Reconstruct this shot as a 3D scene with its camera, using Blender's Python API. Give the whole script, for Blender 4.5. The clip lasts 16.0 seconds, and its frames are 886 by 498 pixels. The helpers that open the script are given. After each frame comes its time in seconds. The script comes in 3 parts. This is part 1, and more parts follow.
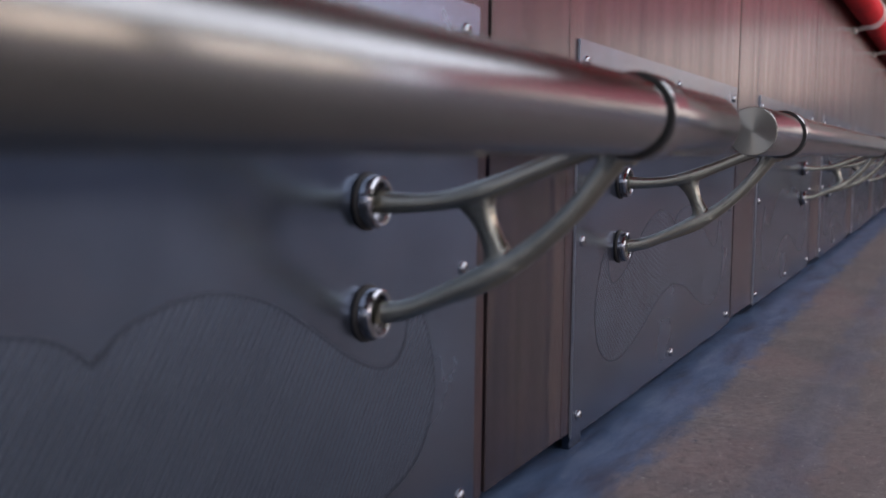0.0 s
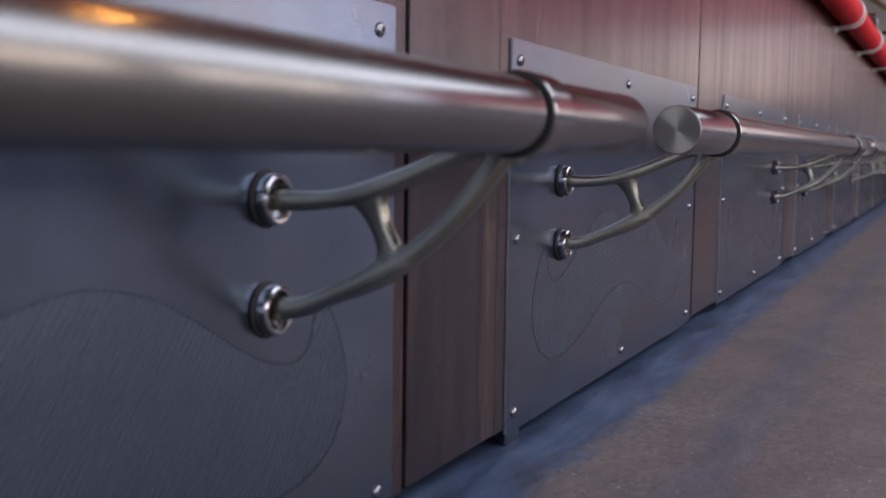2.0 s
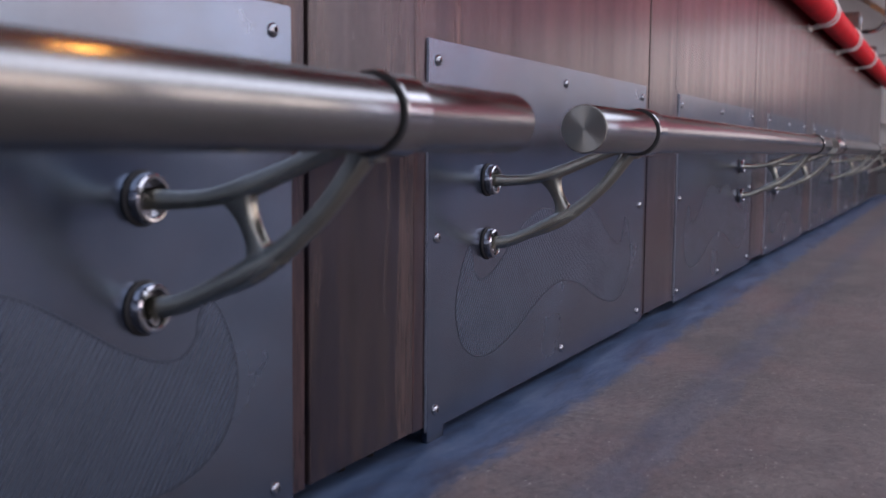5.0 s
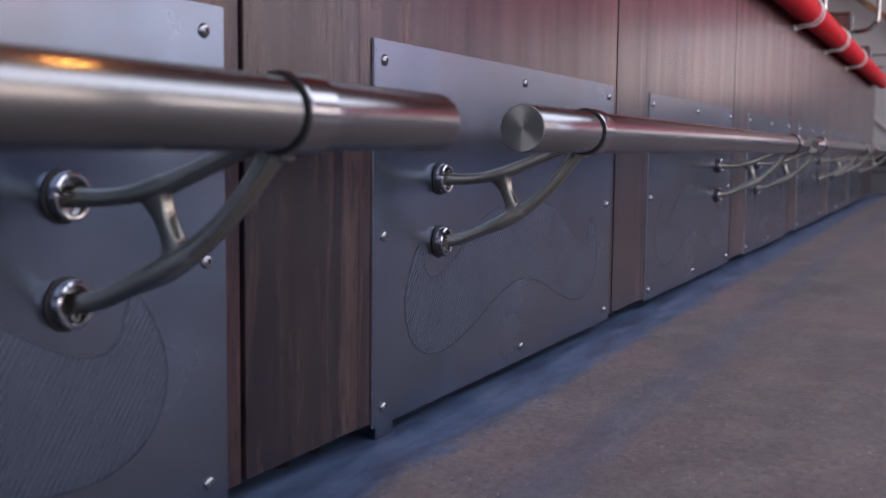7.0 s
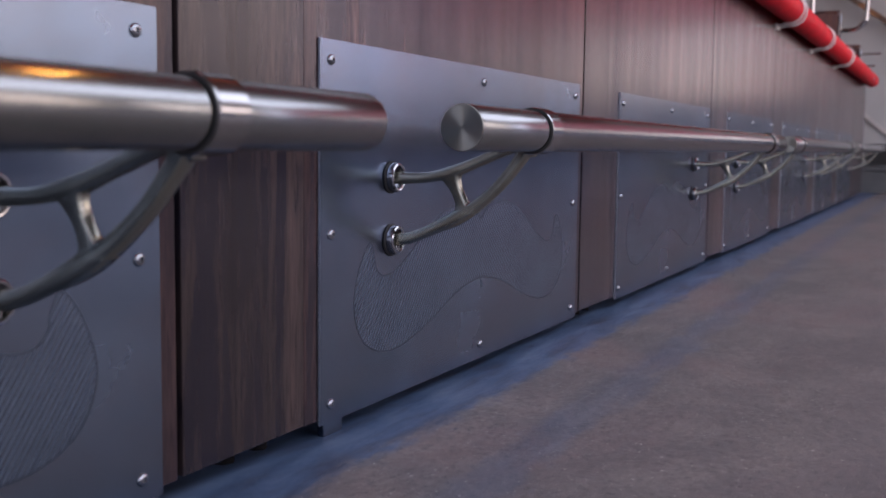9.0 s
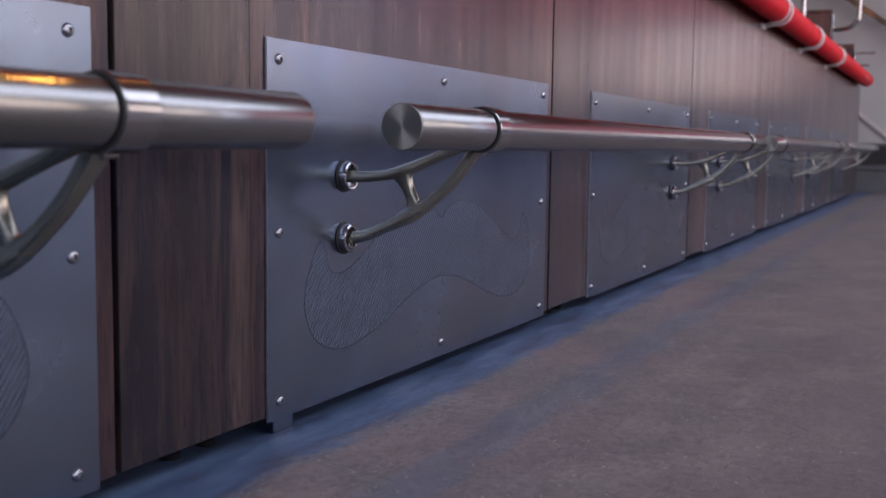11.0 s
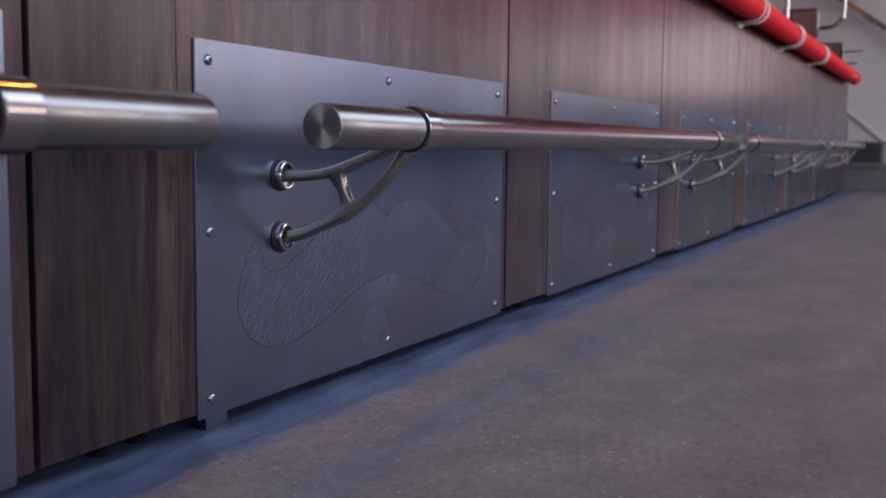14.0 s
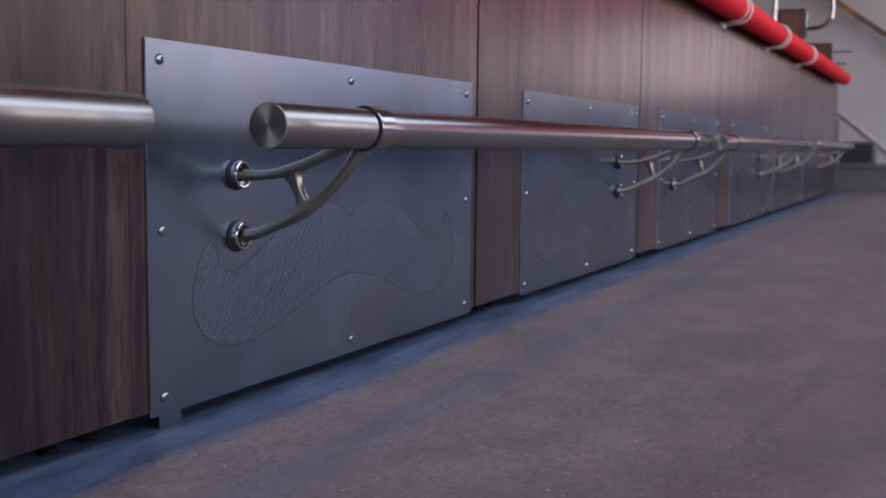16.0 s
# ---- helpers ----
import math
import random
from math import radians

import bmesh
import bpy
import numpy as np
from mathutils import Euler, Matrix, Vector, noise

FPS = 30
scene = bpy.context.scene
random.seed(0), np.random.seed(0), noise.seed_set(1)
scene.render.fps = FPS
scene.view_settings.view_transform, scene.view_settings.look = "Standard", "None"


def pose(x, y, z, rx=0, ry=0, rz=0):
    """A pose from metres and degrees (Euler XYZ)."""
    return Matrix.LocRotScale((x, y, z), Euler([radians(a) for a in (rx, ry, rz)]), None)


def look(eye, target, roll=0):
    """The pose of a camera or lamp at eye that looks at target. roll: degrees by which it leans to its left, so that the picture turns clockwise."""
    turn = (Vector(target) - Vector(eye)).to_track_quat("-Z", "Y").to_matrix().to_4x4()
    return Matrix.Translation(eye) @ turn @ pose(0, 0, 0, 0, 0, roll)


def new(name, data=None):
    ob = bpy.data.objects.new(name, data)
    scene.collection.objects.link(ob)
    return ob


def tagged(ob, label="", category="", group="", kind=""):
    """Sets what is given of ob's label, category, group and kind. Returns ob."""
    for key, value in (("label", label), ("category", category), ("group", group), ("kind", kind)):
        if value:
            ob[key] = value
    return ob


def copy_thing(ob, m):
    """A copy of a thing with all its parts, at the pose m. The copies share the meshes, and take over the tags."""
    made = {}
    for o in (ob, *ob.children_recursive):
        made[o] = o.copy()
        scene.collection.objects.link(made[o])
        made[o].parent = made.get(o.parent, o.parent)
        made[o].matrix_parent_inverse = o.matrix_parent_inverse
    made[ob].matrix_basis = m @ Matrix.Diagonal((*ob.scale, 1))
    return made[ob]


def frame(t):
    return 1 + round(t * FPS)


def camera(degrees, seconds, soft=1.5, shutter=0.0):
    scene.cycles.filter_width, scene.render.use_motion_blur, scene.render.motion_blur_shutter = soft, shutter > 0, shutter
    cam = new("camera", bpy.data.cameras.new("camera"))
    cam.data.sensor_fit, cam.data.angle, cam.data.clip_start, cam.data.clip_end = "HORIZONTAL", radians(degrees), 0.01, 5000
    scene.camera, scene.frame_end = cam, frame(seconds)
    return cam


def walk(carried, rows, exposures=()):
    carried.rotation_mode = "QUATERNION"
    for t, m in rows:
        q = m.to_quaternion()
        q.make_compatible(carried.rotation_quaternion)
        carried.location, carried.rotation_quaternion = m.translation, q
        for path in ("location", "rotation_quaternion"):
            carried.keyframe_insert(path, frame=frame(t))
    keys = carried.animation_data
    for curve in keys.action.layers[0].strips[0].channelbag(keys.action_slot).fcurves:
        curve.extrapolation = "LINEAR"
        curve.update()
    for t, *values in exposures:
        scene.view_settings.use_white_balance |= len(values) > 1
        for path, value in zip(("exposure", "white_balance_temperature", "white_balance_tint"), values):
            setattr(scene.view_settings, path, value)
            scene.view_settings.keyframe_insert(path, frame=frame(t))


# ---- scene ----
cam = camera(46.0, 16.0)
PATH = [
    (0, (-1.083, -0.368, 0.338), (0.707, 0.506, 0.15), 0.7),
    (0.5, (-1.076, -0.385, 0.337), (0.713, 0.489, 0.151), 0.6),
    (1, (-1.071, -0.403, 0.337), (0.718, 0.471, 0.15), 0.6),
    (1.5, (-1.064, -0.42, 0.338), (0.725, 0.454, 0.15), 0.6),
    (2, (-1.059, -0.436, 0.338), (0.731, 0.437, 0.149), 0.7),
    (2.5, (-1.054, -0.455, 0.337), (0.734, 0.42, 0.15), 0.6),
    (3, (-1.049, -0.469, 0.337), (0.74, 0.405, 0.15), 0.6),
    (3.5, (-1.043, -0.48, 0.338), (0.748, 0.39, 0.149), 0.6),
    (4, (-1.036, -0.493, 0.338), (0.755, 0.378, 0.15), 0.5),
    (6.5, (-1.014, -0.563, 0.339), (0.775, 0.311, 0.148), 0.6),
    (7, (-1.009, -0.58, 0.339), (0.779, 0.294, 0.148), 0.6),
    (7.5, (-1.005, -0.596, 0.34), (0.785, 0.277, 0.147), 0.7),
    (8, (-0.999, -0.608, 0.34), (0.79, 0.263, 0.147), 0.7),
    (8.5, (-0.994, -0.62, 0.34), (0.796, 0.25, 0.147), 0.7),
    (9, (-0.989, -0.636, 0.341), (0.8, 0.235, 0.146), 0.7),
    (11.5, (-0.964, -0.71, 0.341), (0.823, 0.166, 0.145), 0.7),
    (12, (-0.959, -0.722, 0.341), (0.829, 0.153, 0.145), 0.7),
    (12.5, (-0.955, -0.734, 0.342), (0.833, 0.14, 0.145), 0.7),
    (13, (-0.952, -0.749, 0.342), (0.836, 0.127, 0.145), 0.7),
    (13.5, (-0.947, -0.761, 0.342), (0.841, 0.113, 0.145), 0.7),
    (14, (-0.944, -0.776, 0.343), (0.844, 0.099, 0.144), 0.6),
    (14.5, (-0.936, -0.785, 0.342), (0.853, 0.087, 0.144), 0.7),
    (15, (-0.933, -0.798, 0.342), (0.856, 0.073, 0.144), 0.6),
    (15.5, (-0.929, -0.811, 0.343), (0.861, 0.06, 0.144), 0.7),
    (16, (-0.924, -0.826, 0.342), (0.866, 0.045, 0.144), 0.6),
]
walk(cam, [(t, look(eye, target, roll)) for t, eye, target, roll in PATH], [(0, 0.12, 6300, 25), (3, 0.13, 6150, 28), (6.5, 0.20, 5970, 30)])
cam.data.dof.use_dof = True
cam.data.dof.focus_distance = 1.42
cam.data.dof.aperture_fstop = 7.3

# ---- world and light ----
world = bpy.data.worlds.new("world")
scene.world = world
world.use_nodes = True
wn = world.node_tree
sky = wn.nodes.new("ShaderNodeTexSky")
sky.sky_type = "NISHITA"
sky.sun_disc = False
sky.sun_elevation = radians(28)
sky.sun_rotation = radians(200)
wn.links.new(sky.outputs[0], wn.nodes["Background"].inputs[0])
wn.nodes["Background"].inputs[1].default_value = 0.1

P = 1.158            # pitch of the bar's panels and kick plates
ROOM_W, ROOM_E, ROOM_S, ROOM_N, ROOM_H = -5.0, 9.6, -5.2, 3.0, 3.3


def area_lamp(name, m, sx, sy, watts, colour):
    data = bpy.data.lights.new(name, "AREA")
    data.shape, data.size, data.size_y, data.energy, data.color = "RECTANGLE", sx, sy, watts, colour
    ob = new(name, data)
    ob.matrix_world = m
    return ob


# unseen windows from reflections; the fifth is added to brighten the east wall
WINDOWS = [(-4.4, -1.6), (-1.2, 1.6), (2.0, 4.8), (5.2, 8.0), (8.3, 9.45)]
WIN_Z0, WIN_Z1 = 0.78, 2.45
WIN_TINT = [(1.0, 0.90, 0.84), (1.0, 0.93, 0.84), (1.0, 0.80, 0.56), (1.0, 0.85, 0.66), (0.92, 0.93, 1.0)]
WIN_WATTS = [28, 36, 42, 40, 22]
for (a, b), tint, watts in zip(WINDOWS, WIN_TINT, WIN_WATTS):
    area_lamp("window_daylight", pose((a + b) / 2, ROOM_S - 0.10, (WIN_Z0 + WIN_Z1) / 2, 90, 0, 0), b - a - 0.1, WIN_Z1 - WIN_Z0 - 0.1, watts, tint)
# unseen west window, added to brighten the end caps and brackets
WEST_Z0 = 0.06
area_lamp("window_daylight", pose(ROOM_W - 0.10, -2.2, (WEST_Z0 + WIN_Z1) / 2, 90, 0, -90), 3.9, WIN_Z1 - WEST_Z0 - 0.1, 36, (0.93, 0.97, 1.0))
# unseen end window, added for the warm band reflected in the wood
EAST = (-5.0, -1.15, 0.80, 1.62)
area_lamp("window_daylight", pose(ROOM_E + 0.10, (EAST[0] + EAST[1]) / 2, (EAST[2] + EAST[3]) / 2, 90, 0, 90), EAST[1] - EAST[0] - 0.1, EAST[3] - EAST[2] - 0.1, 6.6, (1.0, 0.76, 0.60))
# unseen panel standing in for soft light from above, sized for the rail's highlight
TROUGHS = [-3.0]
for ty in TROUGHS:
    area_lamp("trough_light", pose(1.9, ty, ROOM_H - 0.075, 0, 0, 0), 12.2, 2.6, 298, (0.86, 0.96, 1.0))
PENDANT = (2.02, -0.12, 3.08)


# ---- materials ----
def nodes_of(name):
    m = bpy.data.materials.new(name)
    m.use_nodes = True
    t = m.node_tree
    return m, t, t.nodes["Principled BSDF"]


def add(t, kind, **sockets):
    n = t.nodes.new(kind)
    for k, v in sockets.items():
        n.inputs[k.replace("_", " ")].default_value = v
    return n


def coords(t, scale, space="Object"):
    c = t.nodes.new("ShaderNodeTexCoord")
    mp = t.nodes.new("ShaderNodeMapping")
    mp.inputs["Scale"].default_value = scale
    t.links.new(c.outputs[space], mp.inputs["Vector"])
    return mp


def noise_tex(t, scale, size=1.0, detail=4.0, rough=0.6, space="Object"):
    n = add(t, "ShaderNodeTexNoise", Scale=size, Detail=detail, Roughness=rough)
    t.links.new(coords(t, scale, space).outputs[0], n.inputs["Vector"])
    return n


def ramp(t, src, stops):
    r = t.nodes.new("ShaderNodeValToRGB")
    e = r.color_ramp.elements
    while len(e) < len(stops):
        e.new(0.5)
    for el, (p, c) in zip(e, stops):
        el.position = p
        el.color = (*c, 1) if len(c) == 3 else c
    t.links.new(src, r.inputs[0])
    return r


def mix(t, fac, a, b, blend="MIX"):
    m = t.nodes.new("ShaderNodeMix")
    m.data_type, m.blend_type = "RGBA", blend
    for sock, v in ((m.inputs[0], fac), (m.inputs[6], a), (m.inputs[7], b)):
        if isinstance(v, bpy.types.NodeSocket):
            t.links.new(v, sock)
        else:
            sock.default_value = v if isinstance(v, (int, float)) else (*v, 1)
    return m.outputs[2]


def math_node(t, op, a, b=0.0, c=0.0, clamp=False):
    m = t.nodes.new("ShaderNodeMath")
    m.operation, m.use_clamp = op, clamp
    for sock, v in zip(m.inputs, (a, b, c)):
        if isinstance(v, bpy.types.NodeSocket):
            t.links.new(v, sock)
        else:
            sock.default_value = v
    return m.outputs[0]


def bump(t, bsdf, height, strength, distance=0.001):
    b = add(t, "ShaderNodeBump", Strength=strength, Distance=distance)
    t.links.new(height, b.inputs["Height"])
    t.links.new(b.outputs[0], bsdf.inputs["Normal"])


def plain(name, colour, rough=0.5, metal=0.0, vary=0.15, size=8.0, bumpy=0.1):
    """A plain paint, plastic or metal with slight blotches and a fine relief."""
    m, t, b = nodes_of(name)
    n = noise_tex(t, (1, 1, 1), size, 5)
    lo = tuple(c * (1 - vary) for c in colour)
    hi = tuple(min(1, c * (1 + vary)) for c in colour)
    t.links.new(ramp(t, n.outputs[0], [(0.3, lo), (0.7, hi)]).outputs[0], b.inputs["Base Color"])
    f = noise_tex(t, (1, 1, 1), size * 25, 3)
    b.inputs["Metallic"].default_value = metal
    t.links.new(math_node(t, "MULTIPLY_ADD", f.outputs[0], 0.2, rough - 0.1), b.inputs["Roughness"])
    if bumpy:
        bump(t, b, f.outputs[0], bumpy, 0.0006)
    return m


def wood_material(name, dark, mid, light, rough=0.34):
    m, t, b = nodes_of(name)
    info = t.nodes.new("ShaderNodeObjectInfo")
    shift = t.nodes.new("ShaderNodeVectorMath")
    shift.operation = "MULTIPLY_ADD"
    c = t.nodes.new("ShaderNodeTexCoord")
    t.links.new(info.outputs["Random"], shift.inputs[0])
    shift.inputs[1].default_value = (13.0, 7.0, 29.0)
    t.links.new(c.outputs["Object"], shift.inputs[2])

    def grain(scale, size, detail, rough_):
        mp = t.nodes.new("ShaderNodeMapping")
        mp.inputs["Scale"].default_value = scale
        t.links.new(shift.outputs[0], mp.inputs["Vector"])
        n = add(t, "ShaderNodeTexNoise", Scale=size, Detail=detail, Roughness=rough_, Distortion=0.35)
        t.links.new(mp.outputs[0], n.inputs["Vector"])
        return n.outputs[0]
    broad = grain((9, 9, 0.9), 1.2, 7, 0.68)
    fine = grain((60, 60, 4.0), 2.0, 7, 0.75)
    pores = grain((160, 160, 7), 3.0, 3, 0.6)
    cloud = grain((2.5, 2.5, 1.2), 2.0, 3, 0.5)
    base = ramp(t, broad, [(0.28, dark), (0.5, mid), (0.75, light)]).outputs[0]
    base = mix(t, math_node(t, "MULTIPLY", ramp(t, fine, [(0.36, (0, 0, 0)), (0.64, (1, 1, 1))]).outputs[0], 0.62), base, dark)
    base = mix(t, ramp(t, cloud, [(0.42, (0, 0, 0)), (0.64, (0.8, 0.8, 0.8))]).outputs[0], base, tuple(0.8 * v for v in dark))
    smoke = grain((16, 16, 1.6), 1.6, 6, 0.7)
    base = mix(t, ramp(t, smoke, [(0.46, (0, 0, 0)), (0.60, (0.85, 0.85, 0.85))]).outputs[0], base, (0.7 * dark[0], 0.8 * dark[1], 1.3 * dark[2]))
    flecks = grain((130, 130, 9), 2.2, 3, 0.6)
    base = mix(t, ramp(t, flecks, [(0.54, (0, 0, 0)), (0.68, (0.5, 0.5, 0.5))]).outputs[0], base, tuple(0.6 * v for v in dark))
    tint = math_node(t, "MULTIPLY_ADD", info.outputs["Random"], 0.5, 0.75)
    hsv = t.nodes.new("ShaderNodeHueSaturation")
    t.links.new(base, hsv.inputs["Color"])
    t.links.new(tint, hsv.inputs["Value"])
    t.links.new(hsv.outputs[0], b.inputs["Base Color"])
    t.links.new(math_node(t, "MULTIPLY_ADD", fine, 0.08, rough - 0.04), b.inputs["Roughness"])
    sheen = ramp(t, grain((11, 11, 0.6), 1.5, 7, 0.72), [(0.32, (0.40, 0.40, 0.40)), (0.66, (1, 1, 1))]).outputs[0]
    t.links.new(sheen, b.inputs["Coat Weight"])
    bump(t, b, math_node(t, "ADD", pores, math_node(t, "MULTIPLY", fine, 0.6)), 0.025, 0.0004)
    return m


def brushed(name, colour, rough, scale, vary=0.12, aniso=0.0, blotch=3.0, strength=0.06, radial="", lines=0.16, patch_hue=None):
    """Brushed steel; scale is large across the brush lines."""
    m, t, b = nodes_of(name)
    line = noise_tex(t, scale, 1.0, 3, 0.7)
    cloud = noise_tex(t, (1, 1, 1), blotch, 5, 0.55)
    lo, hi = tuple(c * (1 - vary) for c in colour), tuple(min(1, c * (1 + vary)) for c in colour)
    base = ramp(t, cloud.outputs[0], [(0.3, lo), (0.7, hi)]).outputs[0]
    base = mix(t, math_node(t, "MULTIPLY", line.outputs[0], min(0.3, lines * 2)), base, tuple(0.8 * c for c in colour))
    # a second hue in random patches
    if patch_hue:
        patch = noise_tex(t, (1, 1, 1.6), 3.2, 6, 0.62).outputs[0]
        base = mix(t, ramp(t, patch, [(0.42, (0, 0, 0)), (0.64, (0.9, 0.9, 0.9))]).outputs[0], base, patch_hue)
    t.links.new(base, b.inputs["Base Color"])
    b.inputs["Metallic"].default_value = 1.0
    r = math_node(t, "MULTIPLY_ADD", line.outputs[0], lines, rough - lines / 2)
    t.links.new(math_node(t, "MULTIPLY_ADD", cloud.outputs[0], 0.14, math_node(t, "SUBTRACT", r, 0.07)), b.inputs["Roughness"])
    if aniso:
        b.inputs["Anisotropic"].default_value = aniso
        tan = t.nodes.new("ShaderNodeTangent")
        tan.direction_type, tan.axis = "RADIAL", radial
        t.links.new(tan.outputs[0], b.inputs["Tangent"])
    if strength:
        bump(t, b, line.outputs[0], strength, 0.0004)
    return m


def floor_material():
    m, t, b = nodes_of("stained_concrete")
    c = t.nodes.new("ShaderNodeTexCoord")
    sep = t.nodes.new("ShaderNodeSeparateXYZ")
    t.links.new(c.outputs["Object"], sep.inputs[0])
    wide = noise_tex(t, (0.5, 1, 1), 2.0, 5, 0.55).outputs[0]
    mott = noise_tex(t, (1, 1.4, 1), 22, 8, 0.75).outputs[0]
    grit = noise_tex(t, (1, 1, 1), 85, 6, 0.9).outputs[0]
    base = ramp(t, wide, [(0.3, (0.048, 0.045, 0.046)), (0.5, (0.080, 0.070, 0.068)), (0.72, (0.105, 0.074, 0.073))]).outputs[0]
    base = mix(t, ramp(t, mott, [(0.36, (0.5, 0.5, 0.5)), (0.60, (0, 0, 0))]).outputs[0], base, (0.045, 0.042, 0.046))
    worn = noise_tex(t, (1, 1.2, 1), 4.5, 7, 0.7).outputs[0]
    base = mix(t, ramp(t, worn, [(0.46, (0, 0, 0)), (0.62, (0.6, 0.6, 0.6))]).outputs[0], base, (0.125, 0.108, 0.100))
    damp = noise_tex(t, (1, 2.0, 1), 6.5, 7, 0.72).outputs[0]
    base = mix(t, ramp(t, damp, [(0.50, (0, 0, 0)), (0.66, (0.6, 0.6, 0.6))]).outputs[0], base, (0.044, 0.041, 0.043))
    rust = noise_tex(t, (0.8, 1.2, 1), 2.6, 5, 0.6).outputs[0]
    base = mix(t, ramp(t, rust, [(0.54, (0, 0, 0)), (0.70, (0.45, 0.45, 0.45))]).outputs[0], base, (0.105, 0.062, 0.060))
    base = mix(t, ramp(t, grit, [(0.38, (1, 1, 1)), (0.49, (0, 0, 0))]).outputs[0], base, (0.030, 0.027, 0.029))
    base = mix(t, ramp(t, grit, [(0.54, (0, 0, 0)), (0.68, (0.6, 0.6, 0.6))]).outputs[0], base, (0.160, 0.148, 0.142))
    speck = noise_tex(t, (1, 1, 1), 160, 3, 0.6).outputs[0]
    base = mix(t, ramp(t, speck, [(0.652, (0, 0, 0)), (0.70, (0.8, 0.8, 0.8))]).outputs[0], base, (0.40, 0.37, 0.33))
    scuff = noise_tex(t, (16, 1.2, 1), 5.0, 6, 0.75).outputs[0]
    base = mix(t, ramp(t, scuff, [(0.52, (0, 0, 0)), (0.74, (0.4, 0.4, 0.4))]).outputs[0], base, (0.155, 0.138, 0.13))
    # paler beside the bar, redder and darker out in the room
    bar_side = t.nodes.new("ShaderNodeMapRange")
    bar_side.interpolation_type = "SMOOTHSTEP"
    bar_side.inputs["From Min"].default_value, bar_side.inputs["From Max"].default_value = -0.95, -0.30
    t.links.new(math_node(t, "MULTIPLY_ADD", wide, 0.5, math_node(t, "SUBTRACT", sep.outputs[1], 0.25)), bar_side.inputs["Value"])
    base = mix(t, 1.0, base, mix(t, bar_side.outputs[0], (0.85, 0.75, 0.76), (1.56, 1.62, 1.60)), "MULTIPLY")
    # unseen floor farther out is coloured paler blue to brighten the plates' reflections
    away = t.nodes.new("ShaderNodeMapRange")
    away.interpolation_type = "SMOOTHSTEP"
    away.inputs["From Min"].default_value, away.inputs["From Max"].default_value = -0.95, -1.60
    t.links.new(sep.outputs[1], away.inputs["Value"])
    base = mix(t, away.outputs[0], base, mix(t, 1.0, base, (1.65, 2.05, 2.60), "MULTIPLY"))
    # bluish shadows painted along the bar: a strip at its foot and a fainter run under the rail
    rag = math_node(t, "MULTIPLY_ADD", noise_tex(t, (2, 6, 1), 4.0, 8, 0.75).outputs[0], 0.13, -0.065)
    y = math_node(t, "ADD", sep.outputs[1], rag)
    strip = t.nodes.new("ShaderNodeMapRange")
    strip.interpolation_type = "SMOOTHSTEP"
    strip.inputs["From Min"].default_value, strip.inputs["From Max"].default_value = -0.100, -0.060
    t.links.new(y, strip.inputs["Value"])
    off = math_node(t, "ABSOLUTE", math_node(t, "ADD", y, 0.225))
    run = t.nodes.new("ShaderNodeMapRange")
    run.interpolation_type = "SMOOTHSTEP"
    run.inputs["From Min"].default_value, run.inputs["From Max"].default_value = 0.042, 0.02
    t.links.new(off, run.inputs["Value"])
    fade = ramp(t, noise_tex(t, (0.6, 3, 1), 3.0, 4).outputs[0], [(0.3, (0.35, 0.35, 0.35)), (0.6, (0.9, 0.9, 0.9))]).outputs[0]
    shade_amount = math_node(t, "MAXIMUM", math_node(t, "MULTIPLY", math_node(t, "MULTIPLY", strip.outputs[0], math_node(t, "LESS_THAN", sep.outputs[1], 0.15)), 0.80),
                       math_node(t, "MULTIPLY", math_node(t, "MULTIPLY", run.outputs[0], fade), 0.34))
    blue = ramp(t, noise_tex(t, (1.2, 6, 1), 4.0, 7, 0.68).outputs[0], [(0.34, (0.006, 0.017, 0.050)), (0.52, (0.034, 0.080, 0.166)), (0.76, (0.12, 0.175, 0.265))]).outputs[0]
    t.links.new(mix(t, shade_amount, base, blue), b.inputs["Base Color"])
    t.links.new(math_node(t, "MULTIPLY_ADD", mott, 0.25, 0.36), b.inputs["Roughness"])
    h = math_node(t, "ADD", math_node(t, "MULTIPLY", grit, 0.6), math_node(t, "MULTIPLY", mott, 0.5))
    bump(t, b, h, 0.85, 0.003)
    return m




def hatched(pitch=0.0056, slope=1.25):
    """The sheet steel with fine slanting engraved strokes."""
    m, t, b = nodes_of("hatched_steel")
    c = t.nodes.new("ShaderNodeTexCoord")
    dot = t.nodes.new("ShaderNodeVectorMath")
    dot.operation = "DOT_PRODUCT"
    q = math.hypot(1, slope)
    t.links.new(c.outputs["Object"], dot.inputs[0])
    dot.inputs[1].default_value = (-slope / q * 2 * math.pi / pitch, 0, 2 * math.pi / pitch / q)
    stroke = math_node(t, "MULTIPLY_ADD", math_node(t, "SINE", dot.outputs["Value"]), 0.5, 0.5)
    worn = noise_tex(t, (1, 1, 1), 9.0, 4).outputs[0]
    sharp = math_node(t, "MULTIPLY", math_node(t, "POWER", stroke, 2.0), ramp(t, worn, [(0.35, (0.35, 0.35, 0.35)), (0.65, (1, 1, 1))]).outputs[0])
    t.links.new(mix(t, sharp, (0.138, 0.177, 0.239), (0.157, 0.201, 0.270)), b.inputs["Base Color"])
    b.inputs["Metallic"].default_value = 1.0
    t.links.new(math_node(t, "MULTIPLY_ADD", sharp, 0.10, 0.25), b.inputs["Roughness"])
    return m


